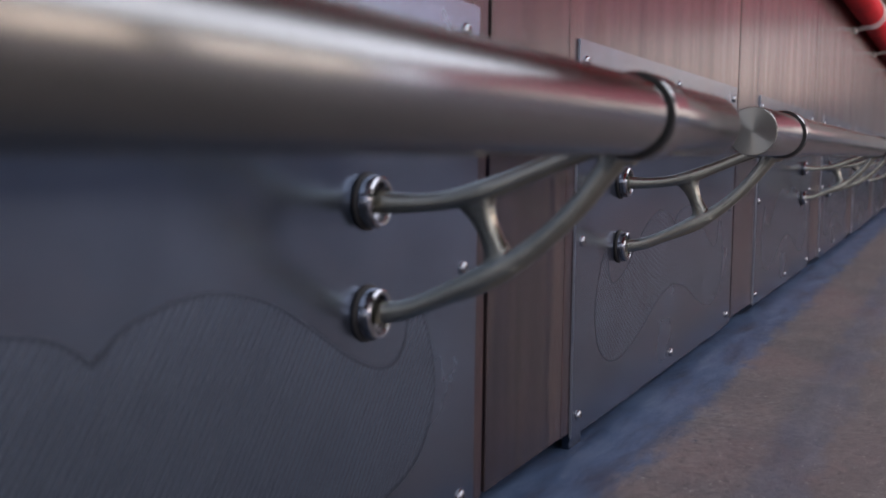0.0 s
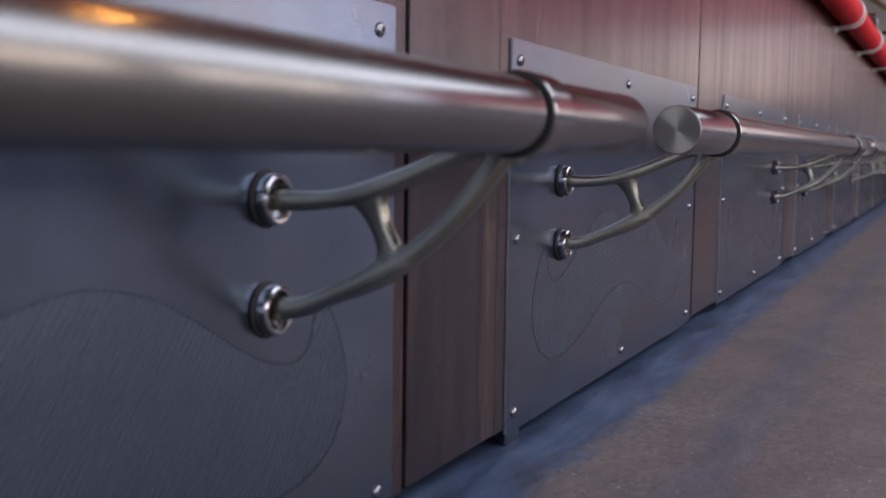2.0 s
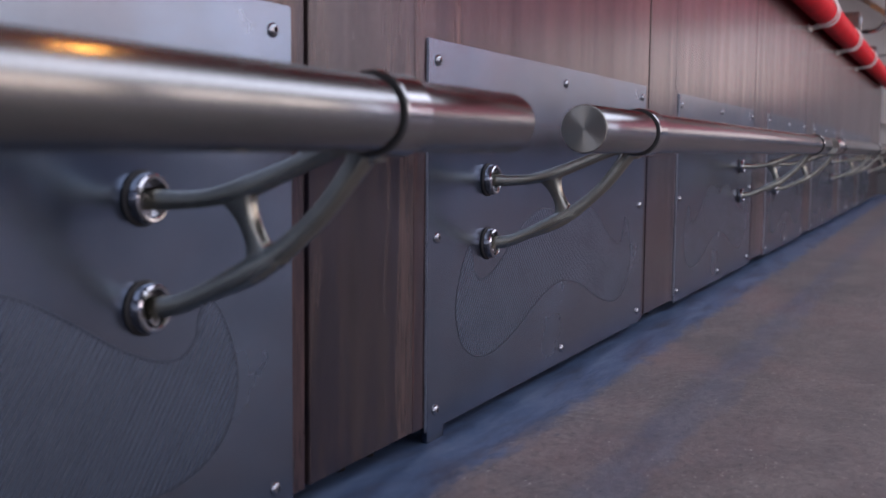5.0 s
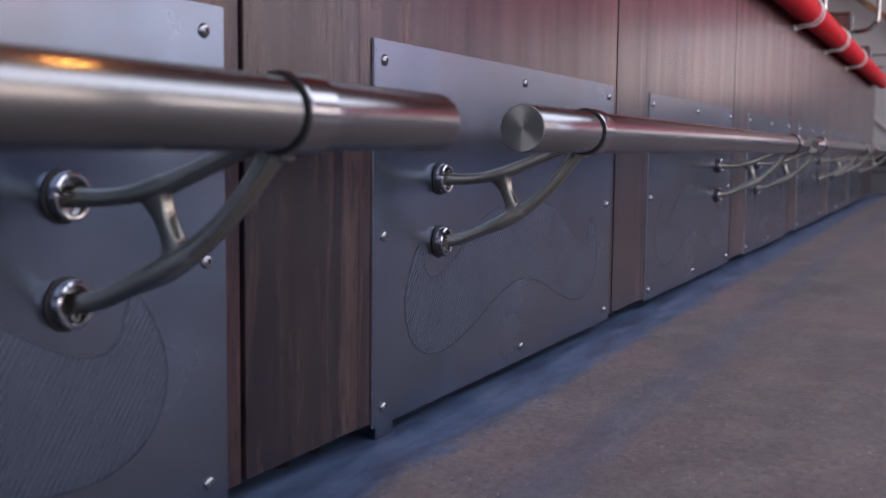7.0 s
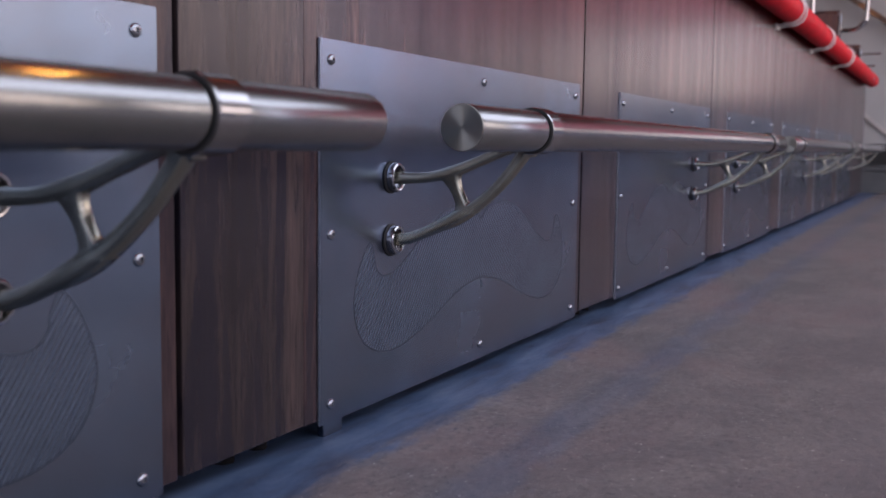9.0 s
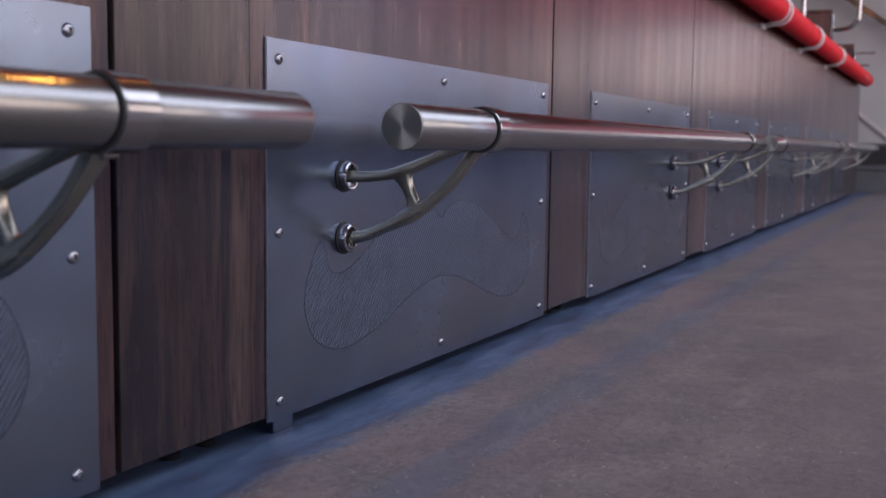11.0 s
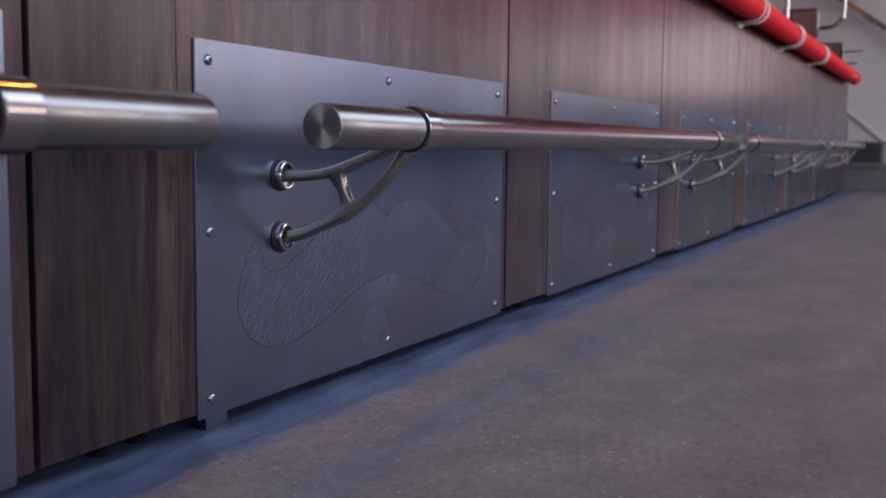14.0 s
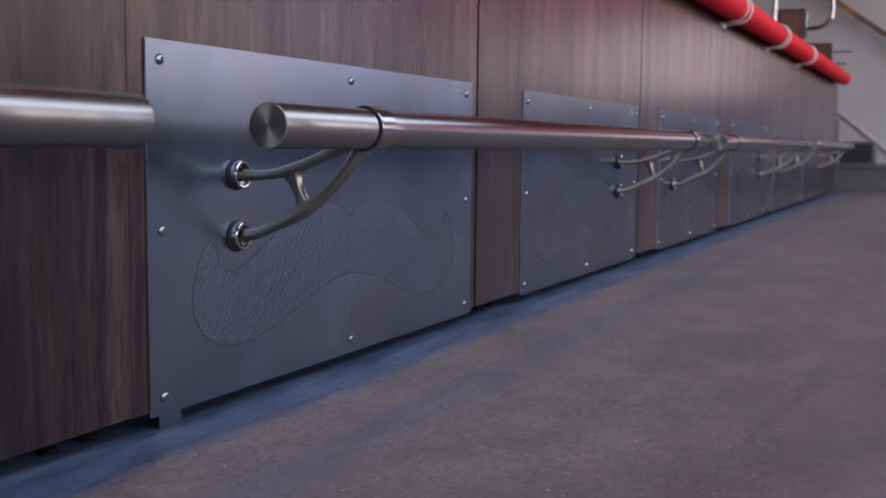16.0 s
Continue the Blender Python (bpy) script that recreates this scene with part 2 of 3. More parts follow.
HATCH = hatched()
WOOD = wood_material("dark_walnut", (0.012, 0.0110, 0.0155), (0.074, 0.045, 0.042), (0.165, 0.084, 0.070), 0.26)
WOOD_SLIM = wood_material("walnut_strip", (0.012, 0.0112, 0.0145), (0.066, 0.050, 0.046), (0.138, 0.094, 0.081), 0.26)
for coated in (WOOD, WOOD_SLIM):
    coated.node_tree.nodes["Principled BSDF"].inputs["Coat Tint"].default_value = (1.0, 0.90, 0.88, 1)
    coated.node_tree.nodes["Principled BSDF"].inputs["Specular Tint"].default_value = (1.0, 0.88, 0.86, 1)
    coated.node_tree.nodes["Principled BSDF"].inputs["Coat Roughness"].default_value = 0.22
    coated.node_tree.nodes["Principled BSDF"].inputs["Coat IOR"].default_value = 1.30
    coated.node_tree.nodes["Principled BSDF"].inputs["Specular IOR Level"].default_value = 0.12
WOOD_POST = wood_material("post_wood", (0.10, 0.045, 0.036), (0.18, 0.085, 0.066), (0.25, 0.13, 0.10))
OAK = wood_material("handrail_wood", (0.13, 0.08, 0.05), (0.22, 0.14, 0.09), (0.3, 0.2, 0.13))
STEEL = brushed("brushed_sheet_steel", (0.138, 0.178, 0.241), 0.25, (2.0, 220, 220), vary=0.30, blotch=4.0, strength=0.0, lines=0.0, patch_hue=(0.153, 0.167, 0.209))
TUBE_STEEL = brushed("brushed_rail_steel", (0.236, 0.240, 0.232), 0.20, (300, 3, 3), vary=0.08, aniso=0.95, radial="X", strength=0.0, lines=0.03)
CAP_STEEL = brushed("turned_end_steel", (0.29, 0.285, 0.255), 0.40, (40, 40, 40), aniso=0.85, radial="X", strength=0.02)
CAST = brushed("cast_satin_steel", (0.335, 0.330, 0.278), 0.25, (60, 60, 60), vary=0.10, blotch=9.0, strength=0.0, lines=0.04)
CHROME = brushed("polished_chrome", (0.36, 0.36, 0.37), 0.12, (30, 30, 30), vary=0.05, blotch=20.0, strength=0.02)
SATIN = brushed("satin_collar_steel", (0.30, 0.296, 0.290), 0.19, (400, 20, 20), vary=0.08, strength=0.01, lines=0.06)
SCREW = brushed("zinc_screw_steel", (0.29, 0.30, 0.32), 0.16, (30, 30, 30), vary=0.1, blotch=60.0, strength=0.02)
# paler steel paints the highlight along the kick plates' edges
EDGE_GLINT = brushed("edge_glint_steel", (0.42, 0.45, 0.50), 0.5, (40, 40, 40), vary=0.15, blotch=40.0, strength=0.05)
GROOVE = brushed("engraved_steel", (0.090, 0.112, 0.150), 0.36, (80, 80, 80), strength=0.1)
BLACK = plain("black_laminate", (0.006, 0.006, 0.007), 0.85)
BLACK.node_tree.nodes["Principled BSDF"].inputs["Specular IOR Level"].default_value = 0.1
RUBBER = plain("black_rubber", (0.015, 0.015, 0.015), 0.7)
RED = plain("red_vinyl", (0.56, 0.008, 0.014), 0.55, vary=0.2, size=9.0, bumpy=0.3)
RED.node_tree.nodes["Principled BSDF"].inputs["Specular IOR Level"].default_value = 0.10
WHITE = plain("white_coated_metal", (0.62, 0.57, 0.55), 0.35)
GREY_WALL = plain("grey_wall_paint", (0.46, 0.46, 0.455), 0.7, vary=0.08, size=1.5)
PALE = plain("pale_wall_paint", (0.45, 0.43, 0.41), 0.8, vary=0.08, size=1.5)
RED_WALL = plain("red_reflector_paint", (0.78, 0.28, 0.34), 0.7, vary=0.12, size=1.5)
TRIM = plain("light_trim_paint", (0.50, 0.47, 0.46), 0.5)
CHARCOAL = plain("charcoal_paint", (0.085, 0.09, 0.094), 0.55, vary=0.2, size=5.0)
SLATE = plain("blue_reflector_paint", (0.20, 0.24, 0.32), 0.5, vary=0.2, size=4.0)
CEILING = plain("dark_red_brown_ceiling", (0.23, 0.105, 0.100), 0.6, vary=0.2, size=2.0)
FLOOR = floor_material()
BULB = bpy.data.materials.new("warm_bulb_glass")
BULB.use_nodes = True
BULB.node_tree.nodes["Principled BSDF"].inputs["Emission Color"].default_value = (1.0, 0.42, 0.07, 1)
BULB.node_tree.nodes["Principled BSDF"].inputs["Emission Strength"].default_value = 180.0
AMBER = plain("amber_glass", (0.55, 0.20, 0.03), 0.2)
AMBER.node_tree.nodes["Principled BSDF"].inputs["Emission Color"].default_value = (1.0, 0.34, 0.03, 1)
AMBER.node_tree.nodes["Principled BSDF"].inputs["Emission Strength"].default_value = 2.2


# ---- mesh helpers ----
def box(bm, x0, x1, y0, y1, z0, z1, bevel=0.0, segments=1):
    r = bmesh.ops.create_cube(bm, size=1.0)
    vs = r["verts"]
    bmesh.ops.transform(bm, verts=vs, matrix=Matrix.Translation(((x0 + x1) / 2, (y0 + y1) / 2, (z0 + z1) / 2)) @ Matrix.Diagonal((x1 - x0, y1 - y0, z1 - z0, 1)))
    if bevel:
        es = list({e for v in vs for e in v.link_edges})
        bmesh.ops.bevel(bm, geom=es, offset=bevel, segments=segments, affect="EDGES", clamp_overlap=True)
    return bm


AXIS_TURN = {"X": pose(0, 0, 0, 0, 90, 0), "Y": pose(0, 0, 0, -90, 0, 0), "Z": Matrix()}


def lathe(bm, profile, axis="Z", at=(0, 0, 0), n=32, close=False):
    """Rings of (radius, height) turned about an axis through at."""
    turn = Matrix.Translation(at) @ AXIS_TURN[axis]
    rings = []
    for r, h in profile:
        if r < 1e-6:
            rings.append([bm.verts.new(turn @ Vector((0, 0, h)))])
        else:
            rings.append([bm.verts.new(turn @ Vector((r * math.cos(2 * math.pi * k / n), r * math.sin(2 * math.pi * k / n), h))) for k in range(n)])
    pairs = list(zip(rings, rings[1:])) + ([(rings[-1], rings[0])] if close else [])
    for a, b in pairs:
        for k in range(n):
            j = (k + 1) % n
            if len(a) == 1 and len(b) > 1:
                bm.faces.new((a[0], b[j], b[k]))
            elif len(b) == 1 and len(a) > 1:
                bm.faces.new((a[k], a[j], b[0]))
            elif len(a) > 1:
                bm.faces.new((a[k], a[j], b[j], b[k]))
    return bm


def smooth_path(points, steps=6, closed=False):
    """Catmull-Rom through points of any dimension."""
    pts = [np.array(p, float) for p in points]
    n = len(pts)
    out = []
    for i in range(n if closed else n - 1):
        p0 = pts[(i - 1) % n] if closed or i > 0 else pts[0]
        p1, p2 = pts[i], pts[(i + 1) % n]
        p3 = pts[(i + 2) % n] if closed or i + 2 < n else pts[-1]
        for s in range(steps):
            u = s / steps
            out.append(0.5 * (2 * p1 + (p2 - p0) * u + (2 * p0 - 5 * p1 + 4 * p2 - p3) * u * u + (3 * p1 - p0 - 3 * p2 + p3) * u ** 3))
    if not closed:
        out.append(pts[-1])
    return out


def sweep(bm, path, sizes, n=12, up=(1, 0, 0), closed=False, caps=True, square=1.0):
    """An oval section along a path: sizes give the half widths along up and across it."""
    path = [Vector(p) for p in path]
    up = Vector(up)
    rings = []
    for i, p in enumerate(path):
        a = path[(i - 1) % len(path)] if closed or i else path[0]
        b = path[(i + 1) % len(path)] if closed or i < len(path) - 1 else path[-1]
        t = (b - a).normalized()
        side = t.cross(up).normalized()
        u = side.cross(t).normalized()
        wa, wb = sizes[i] if isinstance(sizes, list) else sizes
        angles = [2 * math.pi * k / n for k in range(n)]
        rings.append([bm.verts.new(p + u * (wa * math.copysign(abs(math.cos(v)) ** square, math.cos(v))) + side * (wb * math.copysign(abs(math.sin(v)) ** square, math.sin(v)))) for v in angles])
    for a, b in list(zip(rings, rings[1:])) + ([(rings[-1], rings[0])] if closed else []):
        for k in range(n):
            j = (k + 1) % n
            bm.faces.new((a[k], a[j], b[j], b[k]))
    if caps and not closed:
        bm.faces.new(rings[0][::-1])
        bm.faces.new(rings[-1])
    return bm


def mesh_of(name, bm, material, smooth=40):
    bmesh.ops.recalc_face_normals(bm, faces=bm.faces)
    me = bpy.data.meshes.new(name)
    if smooth:
        for f in bm.faces:
            f.smooth = True
        for e in bm.edges:
            if len(e.link_faces) == 2 and e.calc_face_angle(0) > radians(smooth):
                e.smooth = False
    bm.to_mesh(me)
    bm.free()
    me.materials.append(material)
    return me


def part(name, bm, material, parent=None, label="", smooth=40, at=None):
    ob = new(name, bm if isinstance(bm, bpy.types.Mesh) else mesh_of(name, bm, material, smooth))
    if parent:
        ob.parent = parent
    if at:
        ob.location = at
    return tagged(ob, label)


def thing(name, label, category, at=(0, 0, 0), group="", kind=""):
    ob = new(name)
    ob.empty_display_size = 0.05
    ob.location = at
    return tagged(ob, label, category, group, kind)


def setting(name, bm, material, label, category):
    return tagged(part(name, bm, material, None, label, 0), "", category, "", "structure")


B = bmesh.new

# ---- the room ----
setting("floor", box(B(), ROOM_W - 0.2, ROOM_E + 0.2, ROOM_S - 0.2, ROOM_N + 0.2, -0.15, 0), FLOOR, "dark brown stained concrete floor with bar and rail shadows painted blue", "floor")
setting("ceiling", box(B(), ROOM_W - 0.2, ROOM_E + 0.2, ROOM_S - 0.2, ROOM_N + 0.2, ROOM_H, ROOM_H + 0.15), CEILING, "dark red-brown ceiling over the bar room", "ceiling")
setting("wall_east", box(B(), ROOM_E, ROOM_E + 0.2, -0.95, ROOM_N, 0, ROOM_H), GREY_WALL, "plain mid-grey painted wall behind the stairs", "wall")
# unseen dado, coloured to lend the plates a lighter blue reflection
setting("wall_east_dado", box(B(), ROOM_E, ROOM_E + 0.2, ROOM_S, -0.951, 0, EAST[2]), SLATE, "unseen slate blue dado under the end window, added for reflections", "wall")
# unseen red wall added so the upper panels reflect pink
east = B()
box(east, ROOM_E, ROOM_E + 0.2, ROOM_S, -0.951, EAST[3], ROOM_H - 0.002)
box(east, ROOM_E, ROOM_E + 0.2, EAST[1], -0.951, EAST[2] + 0.001, EAST[3] - 0.001)
box(east, ROOM_E, ROOM_E + 0.2, ROOM_S, EAST[0], EAST[2] + 0.001, EAST[3] - 0.001)
setting("wall_east_upper", east, RED_WALL, "unseen red wall over the end window, added for pink reflections", "wall")
we = thing("window_7", "low wide unseen window with a dark metal frame, added for reflections", "window", (ROOM_E, (EAST[0] + EAST[1]) / 2, EAST[2]), kind="structure")
ef = B()
h, w = EAST[3] - EAST[2], (EAST[1] - EAST[0]) / 2
for y0, y1, z0, z1 in ((-w, w, 0, 0.05), (-w, w, h - 0.05, h), (-w, -w + 0.05, 0.05, h - 0.05), (w - 0.05, w, 0.05, h - 0.05), (-0.025, 0.025, 0.05, h - 0.05)):
    box(ef, 0.03, 0.09, y0, y1, z0, z1)
part("window_frame", ef, CHARCOAL, we)
WEST = (-4.2, -0.2)
west = B()
box(west, ROOM_W - 0.2, ROOM_W, ROOM_S, ROOM_N, 0, WEST_Z0)
box(west, ROOM_W - 0.2, ROOM_W, ROOM_S, ROOM_N, WIN_Z1, ROOM_H)
box(west, ROOM_W - 0.2, ROOM_W, ROOM_S, WEST[0], WEST_Z0, WIN_Z1)
box(west, ROOM_W - 0.2, ROOM_W, WEST[1], ROOM_N, WEST_Z0, WIN_Z1)
setting("wall_west", west, PALE, "unseen pale painted wall with one added wide window", "wall")
ww = thing("window_6", "wide unseen window with a dark metal frame", "window", (ROOM_W, (WEST[0] + WEST[1]) / 2, WEST_Z0), kind="structure")
wf = B()
h, w = WIN_Z1 - WEST_Z0, (WEST[1] - WEST[0]) / 2
for y0, y1, z0, z1 in ((-w, w, 0, 0.05), (-w, w, h - 0.05, h), (-w, -w + 0.05, 0.05, h - 0.05), (w - 0.05, w, 0.05, h - 0.05), (-0.025, 0.025, 0.05, h - 0.05)):
    box(wf, -0.09, -0.03, y0, y1, z0, z1)
part("window_frame", wf, CHARCOAL, ww)
part("window_sill", box(B(), 0.002, 0.06, -w - 0.04, w + 0.04, -0.035, -0.003, 0.004), TRIM, ww)
setting("wall_north", box(B(), ROOM_W - 0.2, ROOM_E + 0.2, ROOM_N, ROOM_N + 0.2, 0, ROOM_H), PALE, "plain pale painted wall behind the bar", "wall")
south = B()
# unseen dado, blue for what the plates mirror
setting("wall_south_dado", box(B(), ROOM_W - 0.2, ROOM_E + 0.2, ROOM_S - 0.2, ROOM_S, 0, WIN_Z0 - 0.001), SLATE, "unseen slate blue dado under the windows, added for reflections", "wall")
edges = [ROOM_W - 0.2] + [v for w in WINDOWS for v in w] + [ROOM_E + 0.2]
for a, b in zip(edges[::2], edges[1::2]):
    box(south, a, b, ROOM_S - 0.2, ROOM_S, WIN_Z0, WIN_Z1)
# unseen band, pale to keep the highlight on the rail continuous
setting("wall_south_header", box(B(), ROOM_W - 0.2, ROOM_E + 0.2, ROOM_S - 0.2, ROOM_S, WIN_Z1 + 0.001, ROOM_H - 0.002), PALE, "unseen pale wall band over the windows, for the rail's highlight", "wall")
setting("wall_south", south, PALE, "unseen pale painted wall with five wide windows", "wall")
for i, (a, b) in enumerate(WINDOWS):
    win = thing("window_%d" % (i + 1), "wide unseen window with a dark metal frame", "window", ((a + b) / 2, ROOM_S, WIN_Z0), kind="structure")
    h, w = WIN_Z1 - WIN_Z0, (b - a) / 2
    fr = B()
    for x0, x1, z0, z1 in ((-w, w, 0, 0.05), (-w, w, h - 0.05, h), (-w, -w + 0.05, 0.05, h - 0.05), (w - 0.05, w, 0.05, h - 0.05), (-0.025, 0.025, 0.05, h - 0.05)):
        box(fr, x0, x1, -0.09, -0.03, z0, z1)
    part("window_frame", fr, CHARCOAL, win)
    part("window_sill", box(B(), -w - 0.04, w + 0.04, 0.002, 0.06, -0.035, -0.003, 0.004), TRIM, win)

# ---- ceiling light troughs ----
for ty in TROUGHS:
    tr = thing("light_trough", "long wide luminous ceiling panel in a pale frame", "ceiling light", (1.9, ty, ROOM_H - 0.002), "ceiling light troughs")
    for y0, y1 in ((-1.34, -1.312), (1.312, 1.34)):
        part("side_rail", box(B(), -6.15, 6.15, y0, y1, -0.10, 0, 0.002), TRIM, tr)
    part("back_pan", box(B(), -6.15, 6.15, -1.31, 1.31, -0.02, 0), TRIM, tr)

# ---- pendant lamps over the bar ----
px, py, pz = PENDANT
lamp = thing("pendant_lamp", "small black pendant lamp with a warm bulb over the bar", "lamp", (px, py, pz))
part("cord", lathe(B(), [(0.003, 0.16), (0.003, ROOM_H - pz)], n=8), RUBBER, lamp)
part("shade", lathe(B(), [(0.02, 0.16), (0.03, 0.15), (0.11, 0.07), (0.112, 0.07), (0.034, 0.155), (0.02, 0.165)], close=True), BLACK, lamp)
part("bulb", lathe(B(), [(0, -0.03)] + [(0.045 * math.sin(v), 0.015 - 0.045 * math.cos(v)) for v in (0.4, 0.8, 1.2, 1.6, 2.0, 2.4)] + [(0.022, 0.09), (0.02, 0.14), (0, 0.145)], n=20), BULB, lamp, "glowing amber glass bulb")
dome = thing("dome_lamp", "wide amber glass dome lamp hanging behind the bar front", "lamp", (2.2, 0.75, 2.45))
part("rod", lathe(B(), [(0.006, 0.20), (0.006, ROOM_H - 2.45)], n=10), CHROME, dome)
part("dome", lathe(B(), [(0.30, 0)] + [(0.30 * math.cos(v), 0.19 * math.sin(v)) for v in (0.25, 0.5, 0.75, 1.0, 1.25, 1.5)] + [(0, 0.192), (0, 0.186)] + [(0.294 * math.cos(v), 0.184 * math.sin(v)) for v in (1.5, 1.25, 1.0, 0.75, 0.5, 0.25)] + [(0.294, 0)], n=32, close=False), AMBER, dome, "glowing amber glass dome")

# ---- the bar ----
BAR_X0, BAR_X1, BAR_D, BAR_H = -3.72, 7.70, 0.20, 0.93
PANEL_Y, PANEL_Z = 0.003, 0.026
bar = thing("bar_counter", "bar front of dark-stained walnut panels on a black carcass", "bar counter", (0, 0, 0))
part("carcass", box(B(), BAR_X0, BAR_X1 - 0.004, 0.026, BAR_D, 0.05, BAR_H), BLACK, bar, "matt black carcass behind the panels")
part("toe_kick", box(B(), BAR_X0, BAR_X1 - 0.02, 0.075, BAR_D - 0.01, 0, 0.049), BLACK, bar, "black recessed toe kick")
part("top", box(B(), BAR_X0, BAR_X1, 0.054, BAR_D + 0.35, BAR_H + 0.001, BAR_H + 0.031, 0.004, 2), WOOD_POST, bar)
foot = mesh_of("levelling_foot", lathe(B(), [(0, 0), (0.012, 0), (0.012, 0.006), (0.005, 0.009), (0.005, 0.0495)], n=12), BLACK)
for k in range(-3, 7):
    for dx in (-0.105, -0.045):
        part("levelling_foot", foot, None, bar, at=(dx + k * P, 0.055, 0))


# ---- kick plates ----
PLATE_W, PLATE_Z0, PLATE_Z1 = 0.896, 0.020, 0.460
HALF = [(0, 0.232), (0.028, 0.249), (0.085, 0.257), (0.14, 0.246), (0.185, 0.225), (0.235, 0.197), (0.275, 0.181), (0.302, 0.180), (0.318, 0.192), (0.322, 0.207), (0.334, 0.222),
        (0.356, 0.196), (0.370, 0.152), (0.356, 0.112), (0.325, 0.090), (0.28, 0.081), (0.225, 0.087), (0.16, 0.105), (0.115, 0.122), (0.06, 0.138), (0, 0.146)]


def moustache():
    right = smooth_path(HALF, 6)
    c = 0.446
    return [(c + p[0], p[1]) for p in right] + [(c - p[0], p[1]) for p in right[-2:0:-1]]


def kick_plate(at):
    pl = thing("kick_plate", "brushed steel kick plate engraved with a hatched moustache", "kick plate", at, "kick plates along the bar")
    sheet = part("sheet", box(B(), 0, PLATE_W, 0, 0.0028, PLATE_Z0, PLATE_Z1, 0.0011, 2), STEEL, pl, smooth=0)
    sheet.data.materials.append(EDGE_GLINT)
    for f in sheet.data.polygons:
        f.material_index = 0 if abs(f.normal.y) > 0.9 else 1
    line = moustache()
    eng = B()
    n = len(line)
    inner, outer, deep = [], [], []
    for i in range(n):
        a, b = Vector(line[i - 1]), Vector(line[(i + 1) % n])
        t = (b - a).normalized()
        q = Vector((-t.y, t.x)) * 0.0012
        p = Vector(line[i])
        inner.append(eng.verts.new((p.x + q.x, -0.00022, p.y + q.y)))
        deep.append(eng.verts.new((p.x, -0.00028, p.y)))
        outer.append(eng.verts.new((p.x - q.x, -0.00022, p.y - q.y)))
    for i in range(n):
        j = (i + 1) % n
        eng.faces.new((inner[i], inner[j], deep[j], deep[i]))
        eng.faces.new((deep[i], deep[j], outer[j], outer[i]))
    part("engraved_outline", eng, GROOVE, pl, "dark engraved moustache outline", 0)
    ha = B()
    face = ha.faces.new([ha.verts.new((x, -0.00012, z)) for x, z in line])
    bmesh.ops.triangulate(ha, faces=[face])
    part("engraved_field", ha, HATCH, pl, "fine slanting engraved hatching", 0)
    sc = B()
    prof = [(0.0, -0.0012), (0.0022, -0.0012), (0.0026, -0.0034), (0.0040, -0.0033), (0.0056, -0.0022), (0.0064, -0.0006), (0.0065, 0.0)]
    lathe(sc, [(r, h) for r, h in prof], "Y", n=18)
    me = mesh_of("screw", sc, SCREW, 50)
    zt, zm, zb = 0.437, 0.2395, 0.042
    for x, z in ((0.024, zt), (0.45, zt), (0.868, zt), (0.024, zm), (0.868, zm), (0.024, zb), (0.45, zb), (0.868, zb)):
        part("screw", me, None, pl, at=(x, 0, z))
    return pl


first_plate = kick_plate((0, 0, 0))
for k in range(-3, 6):
    if k:
        copy_thing(first_plate, pose(k * P, 0, 0))
tagged(part("floor_clip", box(B(), -0.020, 0.020, 0, 0.010, 0, 0.0245, 0.001), STEEL, None, "small steel clip under the kick plate's corner", 0, (0.046, 0.010, 0)), "", "clip")

# ---- foot rails ----
RAIL_Y, RAIL_Z, RAIL_R = -0.188, 0.3605, 0.0244
LEAN = 0.017         # the rail is skewed this far along from its wall bosses to fit the camera's view
RAIL_X0, RAIL_X1 = -0.029, 2.090
BR = (0.166, 1.865)


def bracket_mesh():
    bm = B()
    upper = [(0.004, 0.302), (0.03, 0.3015), (0.06, 0.304), (0.09, 0.311), (0.12, 0.322), (0.15, 0.334), (0.172, 0.343)]
    lower = [(0.004, 0.2235), (0.03, 0.227), (0.06, 0.2385), (0.095, 0.254), (0.125, 0.272), (0.155, 0.298), (0.178, 0.326), (0.188, 0.34)]
    web = [(0.083, 0.312), (0.092, 0.292), (0.101, 0.272), (0.106, 0.256)]

    def limb(line, sizes):
        path = smooth_path(line, 4)
        s = [tuple(v) for v in smooth_path(sizes, 4)]
        sweep(bm, [(LEAN * u / 0.2, 0.94 * -u, z) for u, z in path], s, 24, square=0.62)
    limb(upper, [(0.0075, 0.0085), (0.0070, 0.0070), (0.0068, 0.0066), (0.0076, 0.0078), (0.0074, 0.0068), (0.0080, 0.0068), (0.0100, 0.008)])
    limb(lower, [(0.0080, 0.0088), (0.0072, 0.0074), (0.0070, 0.0072), (0.0078, 0.0095), (0.0076, 0.0076), (0.0078, 0.0070), (0.0084, 0.0078), (0.011, 0.009)])
    limb(web, [(0.0072, 0.0175), (0.0062, 0.0084), (0.0062, 0.0090), (0.0076, 0.0185)])
    box(bm, LEAN - 0.008, LEAN + 0.008, RAIL_Y + 0.001, RAIL_Y + 0.016, RAIL_Z - RAIL_R - 0.0065, RAIL_Z - RAIL_R + 0.001, 0.002)
    return mesh_of("bracket", bm, CAST, 60)


